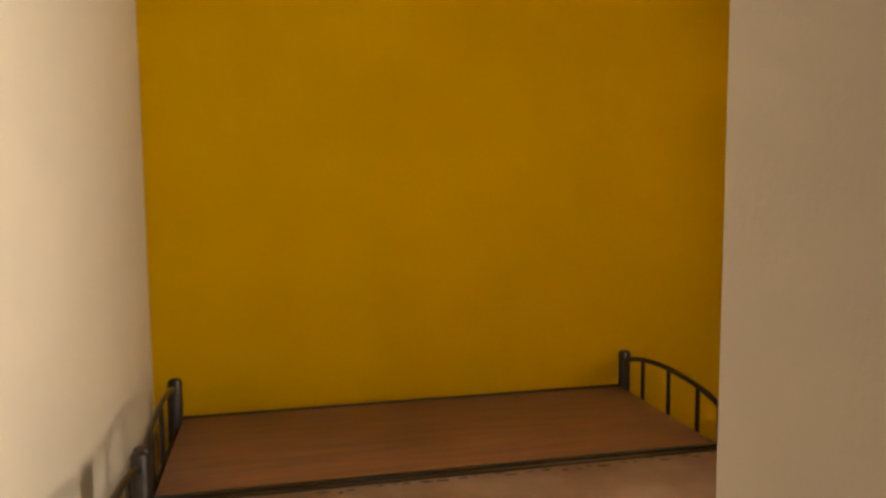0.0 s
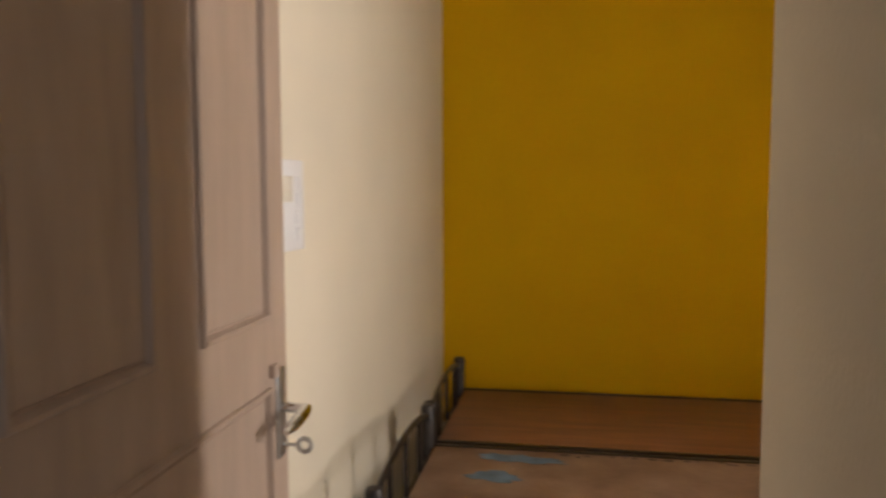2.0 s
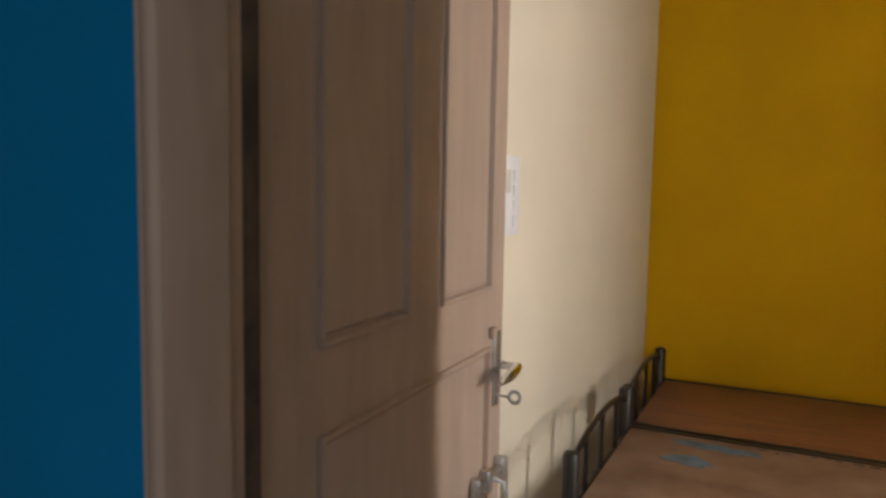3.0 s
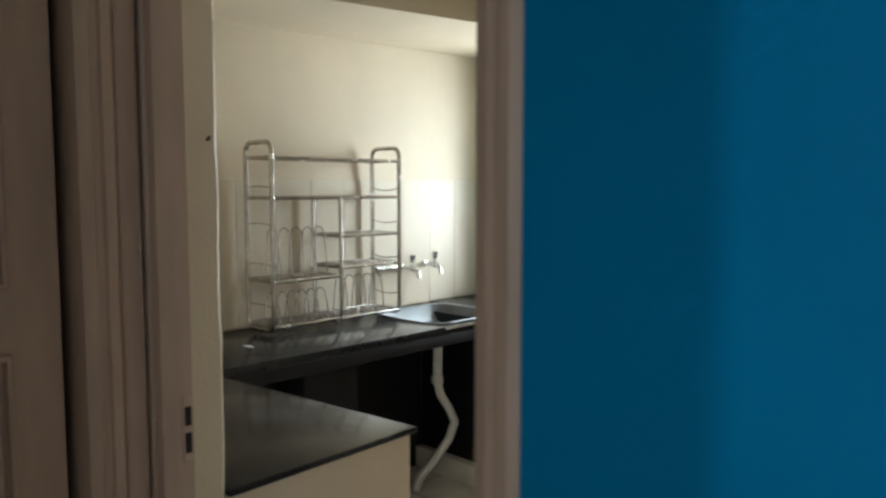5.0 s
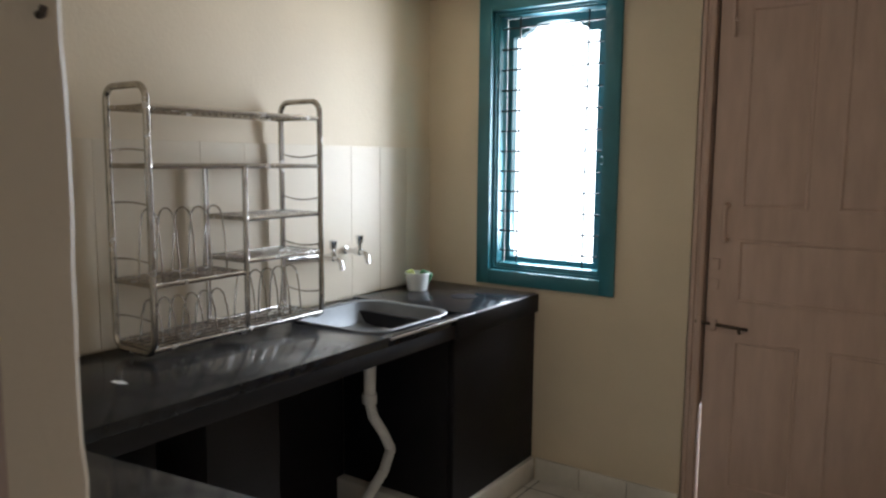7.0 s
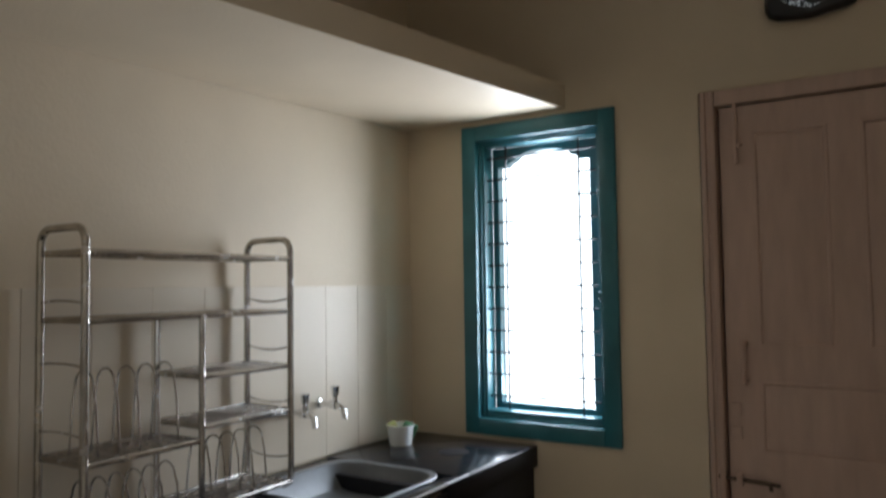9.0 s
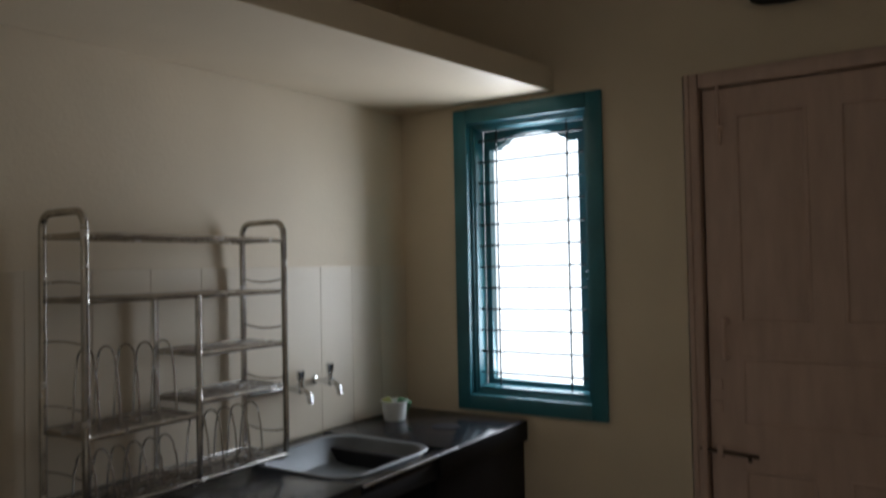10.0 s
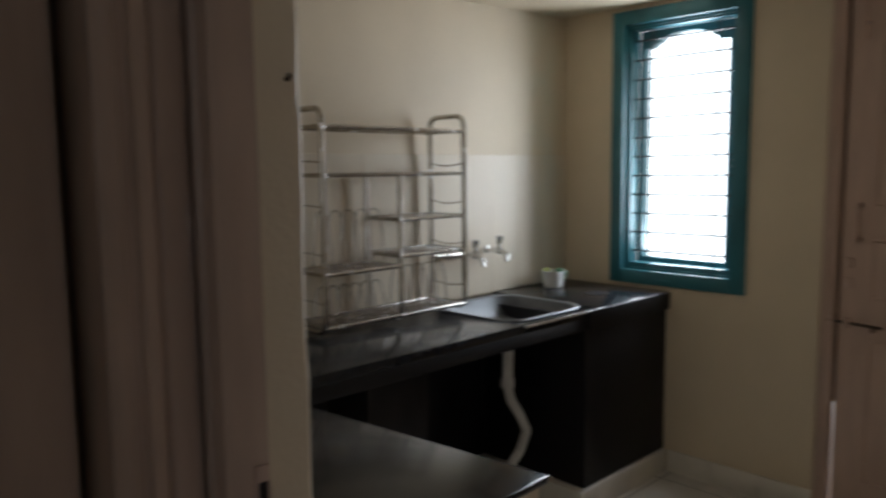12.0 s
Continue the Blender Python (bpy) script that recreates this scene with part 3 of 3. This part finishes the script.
part("apron", rounded(box(B(), 0.535, -0.62, 0.74, 0.572, -0.001, 0.818), 0.004), SLATE, counter)
part("apron", rounded(box(B(), 0.54, -2.46, 0.742, 0.5585, -0.62, 0.7905), 0.003), SLATE, counter)
part("front_panel", rounded(box(B(), 0.525, -0.62, 0.10, 0.555, -0.001, 0.74), 0.003), SLATE, counter)
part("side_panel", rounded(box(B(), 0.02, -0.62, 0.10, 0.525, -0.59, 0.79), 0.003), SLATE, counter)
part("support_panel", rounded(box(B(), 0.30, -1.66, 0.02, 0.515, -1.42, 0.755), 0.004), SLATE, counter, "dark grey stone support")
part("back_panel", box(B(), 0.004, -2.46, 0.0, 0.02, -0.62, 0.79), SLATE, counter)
part("plinth", rounded(box(B(), 0.0, -0.66, 0.0, 0.575, -0.012, 0.10), 0.004), SKIRT, counter, "white tiled plinth")

sink = thing("sink", "dull stainless steel sink set in black stone counter", "sink")


def sink_bowl():
    bm = B()
    loops = ((-0.0034, SX0 - 0.026, SX1 + 0.037, SY0 - 0.03, SY1 + 0.03, 0.095), (0.0, SX0 - 0.024, SX1 + 0.034, SY0 - 0.028, SY1 + 0.028, 0.095),
             (0.0, SX0 - 0.016, SX1 + 0.024, SY0 - 0.02, SY1 + 0.02, 0.09), (-0.004, SX0 - 0.008, SX1 + 0.018, SY0 - 0.012, SY1 + 0.012, 0.09),
             (-0.03, SX0, SX1 + 0.012, SY0 - 0.004, SY1 + 0.004, 0.085), (-0.06, SX0 + 0.014, SX1, SY0 + 0.012, SY1 - 0.012, 0.08),
             (-0.078, SX0 + 0.026, SX1 - 0.012, SY0 + 0.024, SY1 - 0.024, 0.07), (-0.086, SX0 + 0.05, SX1 - 0.035, SY0 + 0.05, SY1 - 0.05, 0.055),
             (-0.088, SX0 + 0.09, SX1 - 0.08, SY0 + 0.09, SY1 - 0.09, 0.05))
    rings = []
    for dz, x0, x1, y0, y1, r in loops:
        ring = []
        for cx, cy, a0 in ((x1 - r, y1 - r, 0), (x0 + r, y1 - r, 90), (x0 + r, y0 + r, 180), (x1 - r, y0 + r, 270)):
            for k in range(6):
                a = math.radians(a0 + 18 * k)
                ring.append(bm.verts.new((cx + r * math.cos(a), cy + r * math.sin(a), CT + 0.004 + dz)))
        rings.append(ring)
    n = len(rings[0])
    for a, b in zip(rings, rings[1:]):
        for j in range(n):
            bm.faces.new((a[j], a[(j + 1) % n], b[(j + 1) % n], b[j]))
    mid = bm.verts.new((0.29, -0.77, CT - 0.0845))
    for j in range(n):
        bm.faces.new((rings[-1][j], rings[-1][(j + 1) % n], mid))
    bmesh.ops.recalc_face_normals(bm, faces=bm.faces[:])
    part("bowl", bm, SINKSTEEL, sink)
    bm = B()
    lathe(bm, ((0.04, CT - 0.084), (0.036, CT - 0.0805), (0.02, CT - 0.082), (0.0, CT - 0.082)), 18, Matrix.Translation((0.29, -0.77, 0)))
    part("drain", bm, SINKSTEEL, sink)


sink_bowl()
part("front_edge", rounded(box(B(), 0.5605, SY0 - 0.02, 0.811, 0.5665, SY1 + 0.07, 0.819), 0.002), STEEL, sink, "bright steel front edge")

pipe = thing("drain_pipe", "white plastic drain pipe hanging below the sink", "pipe")
bm = lathe(B(), ((0.03, 0.700), (0.09, 0.714), (0.135, 0.724), (0.135, 0.7345)), 20, Matrix.Translation((0.29, -0.77, 0)))
part("sink_underside", bm, STEEL, pipe)
bm = B()
tube(bm, [(0.29, -0.77, 0.705), (0.29, -0.775, 0.52)], [0.024, 0.022], 12)
part("tail_pipe", bm, PVC, pipe)
bm = B()
tube(bm, [(0.29, -0.775, 0.53), (0.29, -0.775, 0.495)], [0.028, 0.028], 12)
part("collar", bm, PVC, pipe)
bm = B()
pts, rad = [], []
ctrl = [Vector(p) for p in ((0.29, -0.775, 0.50), (0.30, -0.765, 0.44), (0.31, -0.72, 0.37), (0.32, -0.69, 0.30), (0.31, -0.72, 0.22), (0.29, -0.79, 0.14), (0.26, -0.86, 0.06), (0.25, -0.88, 0.0))]
for i in range(len(ctrl) - 1):
    for k in range(10):
        pts.append(ctrl[i].lerp(ctrl[i + 1], k / 10))
        rad.append(0.021 if k % 2 else 0.0185)
tube(bm, pts, rad, 10)
part("flexible_hose", bm, PVC, pipe, "ribbed flexible hose")

# return counter along the doorway wall
isl = thing("return_counter", "short counter with grey-black stone top on a cream base", "counter")


def return_slab(inset, z0, z1):
    """Slab whose two free edges run a little out of square."""
    bm = box(B(), 0.57, -2.46, z0, 1.403 - inset, -1.95 - inset, z1)
    for v in bm.verts:
        if v.co.y > -2.2 and v.co.x < 1.0:
            v.co.y = -2.055 - inset
        if v.co.y < -2.2 and v.co.x > 1.0:
            v.co.x = 1.428 - inset
    return bm


part("worktop", rounded(return_slab(0.0, 0.806, 0.821), 0.003), GRANITE, isl)
part("base", rounded(return_slab(0.012, 0.0, 0.806), 0.004), CREAM, isl)

# taps
def tap(y, z):
    tp = thing("tap", "chrome wall tap above the sink", "tap", "taps over the sink")
    bm = B()
    tube(bm, [(0.0, y, z), (0.01, y, z), (0.011, y, z), (0.055, y, z), (0.06, y, z), (0.085, y, z)], [0.016, 0.015, 0.010, 0.010, 0.015, 0.015], 12)
    part("body", bm, CHROME, tp)
    bm = B()
    tube(bm, [(0.075, y, z), (0.10, y, z - 0.002), (0.118, y, z - 0.014), (0.125, y, z - 0.045)], [0.011, 0.011, 0.011, 0.010], 12)
    part("spout", bm, CHROME, tp)
    bm = lathe(B(), ((0.008, 0.0), (0.008, 0.02), (0.012, 0.024), (0.015, 0.05), (0.017, 0.055), (0.012, 0.058)), 14, Matrix.Translation((0.08, y, z + 0.008)))
    part("knob", bm, CHROME, tp)


tap(-0.735, 1.008)
tap(-0.585, 1.016)
bm = B()
tube(bm, [(0.008, -0.90, 1.012), (0.008, -0.74, 1.008)], 0.009, 8)
tagged(part("water_pipe", bm, TUBE), "short exposed metal pipe on the tiled wall", "pipe")

# cup with scrubbers
cup = thing("cup", "white plastic cup holding green scrubbers on the counter", "cup")
mc = Matrix.Translation((0.12, -0.255, CT))
part("body", lathe(B(), ((0.038, 0.0), (0.042, 0.003), (0.053, 0.070), (0.056, 0.072), (0.056, 0.078), (0.052, 0.078), (0.040, 0.01)), 24, mc), POTMAT, cup)
sc = thing("scrubber", "green scouring pad stuffed in a white cup", "scrubber", at=(0.125, -0.24, CT + 0.030))
part("pad", rounded(box(B(), -0.028, -0.01, 0.0, 0.028, 0.012, 0.06, pose(0.008, 0, 0, 18, 24, 40)), 0.008), LEAF, sc)
sg = thing("sponge", "yellow green sponge stuffed in a white cup", "sponge", at=(0.115, -0.27, CT + 0.028))
part("pad", rounded(box(B(), -0.02, -0.012, 0.0, 0.022, 0.012, 0.065, pose(0, 0, 0, -12, -22, 60)), 0.009), LEAF2, sg)
bm = lathe(B(), ((0.055, 0.0), (0.055, 0.002), (0.04, 0.003)), 24, Matrix.Translation((0.36, -0.26, CT)))
tagged(part("drain_cover", bm, SLATE), "dark round patch on the stone counter", "cover")

# ---------- dish rack ----------
rack = thing("dish_rack", "tall worn chrome dish rack standing on the counter", "dish rack", at=(0.125, -1.265, CT + 0.0065))
RX0, RX1, RW = -0.095, 0.09, 0.325   # depth and half width about the rack's own place
TZ = 0.741


def end_loop(y, z_top, r):
    """Closed tube loop with rounded corners in the depth plane."""
    pts = []
    for cx, cz, a0 in ((RX1 - r, z_top - r, 0), (RX0 + r, z_top - r, 90), (RX0 + r, r + 0.008, 180), (RX1 - r, r + 0.008, 270)):
        for k in range(7):
            a = math.radians(a0 + 15 * k)
            pts.append((cx + r * math.cos(a), y, cz + r * math.sin(a)))
    return pts


for y in (-RW, RW):
    bm = B()
    tube(bm, end_loop(y, TZ, 0.038), 0.0095, 10, closed=True)
    part("end_frame", bm, TUBE, rack)
    for z in (0.565, 0.42, 0.262, 0.10):
        bm = B()
        s = 0.012 if y > 0 else -0.006
        tube(bm, [(RX0 + (RX1 - RX0) * k / 8, y, z - s * math.sin(math.pi * k / 8)) for k in range(9)], 0.0028, 6)
        part("side_wire", bm, TUBE, rack)
# middle loop below the second shelf
bm = B()
mid = [(RX1, 0.0, 0.525)] + [(p[0], 0.0, p[2]) for p in end_loop(0, TZ, 0.038)[14:]][::-1] + [(RX0, 0.0, 0.525)]
tube(bm, mid, 0.0085, 10)
part("middle_frame", bm, TUBE, rack)


def shelf(y0, y1, z, wires=5):
    bm = B()
    tube(bm, [(RX0, y0, z), (RX1, y0, z), (RX1, y1, z), (RX0, y1, z)], 0.0070, 8, closed=True)
    sh = part("shelf", bm, TUBE, rack)
    for k in range(wires):
        x = RX0 + (RX1 - RX0) * (k + 1) / (wires + 1)
        bm = B()
        tube(bm, [(x, y0, z + 0.004), (x, y1, z + 0.004)], 0.0030, 6)
        part("shelf_wire", bm, TUBE, sh)
    n = int((y1 - y0) / 0.045)
    for k in range(1, n):
        y = y0 + (y1 - y0) * k / n
        part("cross_wire", tube(B(), [(RX0, y, z - 0.002), (RX1, y, z - 0.002)], 0.0020, 5), TUBE, sh)


shelf(-RW, RW, 0.683, 6)
shelf(-RW, RW, 0.525, 6)
shelf(0.0, RW, 0.365)
shelf(0.0, RW, 0.235)
shelf(-RW, 0.0, 0.200)
shelf(-RW, 0.0, 0.022)
shelf(0.0, RW, 0.022)


def hoop(y, z0, h, w, x):
    bm = B()
    r = w / 2
    pts = [(x - r * 1.25, y - 0.008, z0), (x - r * 1.1, y - 0.004, z0 + h * 0.6)]
    pts += [(x + r * math.cos(math.pi - a), y, z0 + h - r + r * math.sin(a)) for a in [k * math.pi / 10 for k in range(11)]]
    pts += [(x + r * 1.1, y + 0.004, z0 + h * 0.6), (x + r * 1.25, y + 0.008, z0)]
    tube(bm, pts, 0.0028, 6)
    part("plate_hoop", bm, TUBE, rack)


for k in range(5):
    hoop(-0.27 + 0.056 * k, 0.200, 0.205, 0.075, 0.0)
for k in range(6):
    hoop(-0.275 + 0.047 * k, 0.022, 0.125, 0.07, 0.0)
for k in range(5):
    hoop(0.065 + 0.05 * k, 0.022, 0.165, 0.07, 0.0)

# ---------- bedroom ----------
def bed(y0, y1, board, label):
    b = thing("bed", label, "bed", "single beds pushed together", at=(2.375, 0.745, 0))
    b.rotation_euler.z = radians(4.2)
    x0, x1, pt = 0.0, 1.94, 0.565
    for x in (x0, x1):
        for y in (y0 + 0.02, y1 - 0.02):
            bm = lathe(B(), ((0.020, 0.0), (0.027, 0.01), (0.027, pt - 0.014), (0.021, pt - 0.004), (0.008, pt)), 12, Matrix.Translation((x, y, 0)))
            part("post", bm, BEDIRON, b)
        bm = B()
        yc, hw = (y0 + y1) / 2, (y1 - y0) / 2 - 0.02
        tube(bm, [(x, yc - hw * math.cos(a), pt - 0.075 + 0.085 * math.sin(a)) for a in [k * math.pi / 16 for k in range(17)]], 0.0105, 8)
        part("arch", bm, BEDIRON, b)
        bm = B()
        tube(bm, [(x, y0 + 0.02, 0.36), (x, y1 - 0.02, 0.36)], 0.010, 8)
        part("end_rail", bm, BEDIRON, b)
        for u in (-0.55, 0.0, 0.55):
            bm = B()
            tube(bm, [(x, yc + hw * u, 0.36), (x, yc + hw * u, pt - 0.075 + 0.085 * math.sqrt(1 - u * u))], 0.009, 8)
            part("spindle", bm, BEDIRON, b)
    for y in (y0 + 0.004, y1 - 0.030):
        part("side_rail", rounded(box(B(), x0, y, 0.34, x1, y + 0.026, 0.406), 0.003), BEDIRON, b)
    part("board", rounded(box(B(), x0 + 0.026, y0 + 0.036, 0.383, x1 - 0.026, y1 - 0.005, 0.402), 0.003), board, b)
    return b


bed(-0.79, 0.02, PLYWOOD, "brown plywood bed on a dark iron frame by the yellow wall")
bed(-1.65, -0.80, OLDPLY, "stained plywood bed on a dark iron frame beside another bed")


def patch(name, cx, cy, rx, ry, mat, z, seed, label):
    rnd = random.Random(seed)
    bm = B()
    pts = []
    for k in range(28):
        a = 2 * math.pi * k / 28
        q = 0.7 + 0.5 * rnd.random()
        pts.append(bm.verts.new((cx + rx * q * math.cos(a), cy + ry * q * math.sin(a), z)))
    bm.faces.new(pts)
    tagged(part(name, bm, mat), label, "stain", kind="structure")


patch("paint_stain", 2.81, -0.145, 0.17, 0.04, BLUESTAIN, 0.4040, 3, "faded blue paint stain on the plywood")
patch("paint_stain", 2.74, -0.33, 0.10, 0.05, BLUESTAIN, 0.4040, 4, "faded blue paint stain on the plywood")

sw = thing("switch_board", "white plastic switch board on the bedroom wall", "switch board")
part("plate", rounded(box(B(), BX0, -1.01, 1.225, BX0 + 0.014, -0.83, 1.475), 0.003), SWITCH, sw)
for k in range(4):
    z = 1.25 + 0.048 * k
    part("switch", rounded(box(B(), BX0 + 0.0135, -0.885, z, BX0 + 0.019, -0.855, z + 0.038), 0.002), SWITCH, sw)
part("socket", rounded(box(B(), BX0 + 0.0135, -0.98, 1.36, BX0 + 0.018, -0.91, 1.43), 0.002), SKIRT, sw)

# ---------- skirting and tiles ----------
sk = tagged(new("baseboard"), "white tiled skirting along the kitchen wall", "skirting", kind="structure")
for k in range(3):
    x = 0.578 + 0.206 * k
    part("tile", rounded(box(B(), x, -0.012, 0.0, x + 0.203, -0.0005, 0.098), 0.0015), SKIRT, sk)


def tile_mesh(w, d, t, mat):
    bm = rounded(box(B(), -w / 2, -d / 2, 0, w / 2, d / 2, t), 0.0012, 1)
    me = bpy.data.meshes.new("tile")
    bmesh.ops.recalc_face_normals(bm, faces=bm.faces[:])
    bm.to_mesh(me)
    bm.free()
    me.materials.append(mat)
    return me


fl = bpy.data.objects["floor"]
ft = tile_mesh(0.397, 0.397, 0.012, FLOOR)
for i in range(13):
    for j in range(18):
        ob = new("tile", ft)
        ob.parent = fl
        ob.location = (0.0 + 0.4 * i, 0.9 - 0.4 * j, -0.0115)
dado = bpy.data.objects["wall_kitchen_west"]
bm = B()
wt = tile_mesh(0.605, 0.1790, 0.0085, CREAM_TILE)
for i in range(13):
    ob = new("tile", wt)
    ob.parent = dado
    ob.matrix_world = pose(-0.008, -0.0895 - 0.18 * i, 1.1255, 0, 90, 0)

# ---------- marks ----------
patch("chalk_mark", 0.320, -1.763, 0.028, 0.012, POTMAT, CT + 0.0015, 11, "small white smear on the black counter")


def scuffs():
    rnd = random.Random(5)
    bm = B()
    for k in range(26):
        cx = 2.95 + 0.055 * k + rnd.uniform(-0.02, 0.02)
        cy = -0.115 + 0.082 * (cx - 2.45) + rnd.uniform(-0.015, 0.012)
        rx, ry = rnd.uniform(0.008, 0.028), rnd.uniform(0.004, 0.011)
        bm.faces.new([bm.verts.new((cx + rx * (0.7 + 0.5 * rnd.random()) * math.cos(a), cy + ry * (0.7 + 0.5 * rnd.random()) * math.sin(a), 0.4035)) for a in [j * math.pi / 5 for j in range(10)]])
    tagged(part("scuff_marks", bm, GRIME_SHADE), "dark scuff marks along the plywood edge", "stains", kind="stuff")


scuffs()
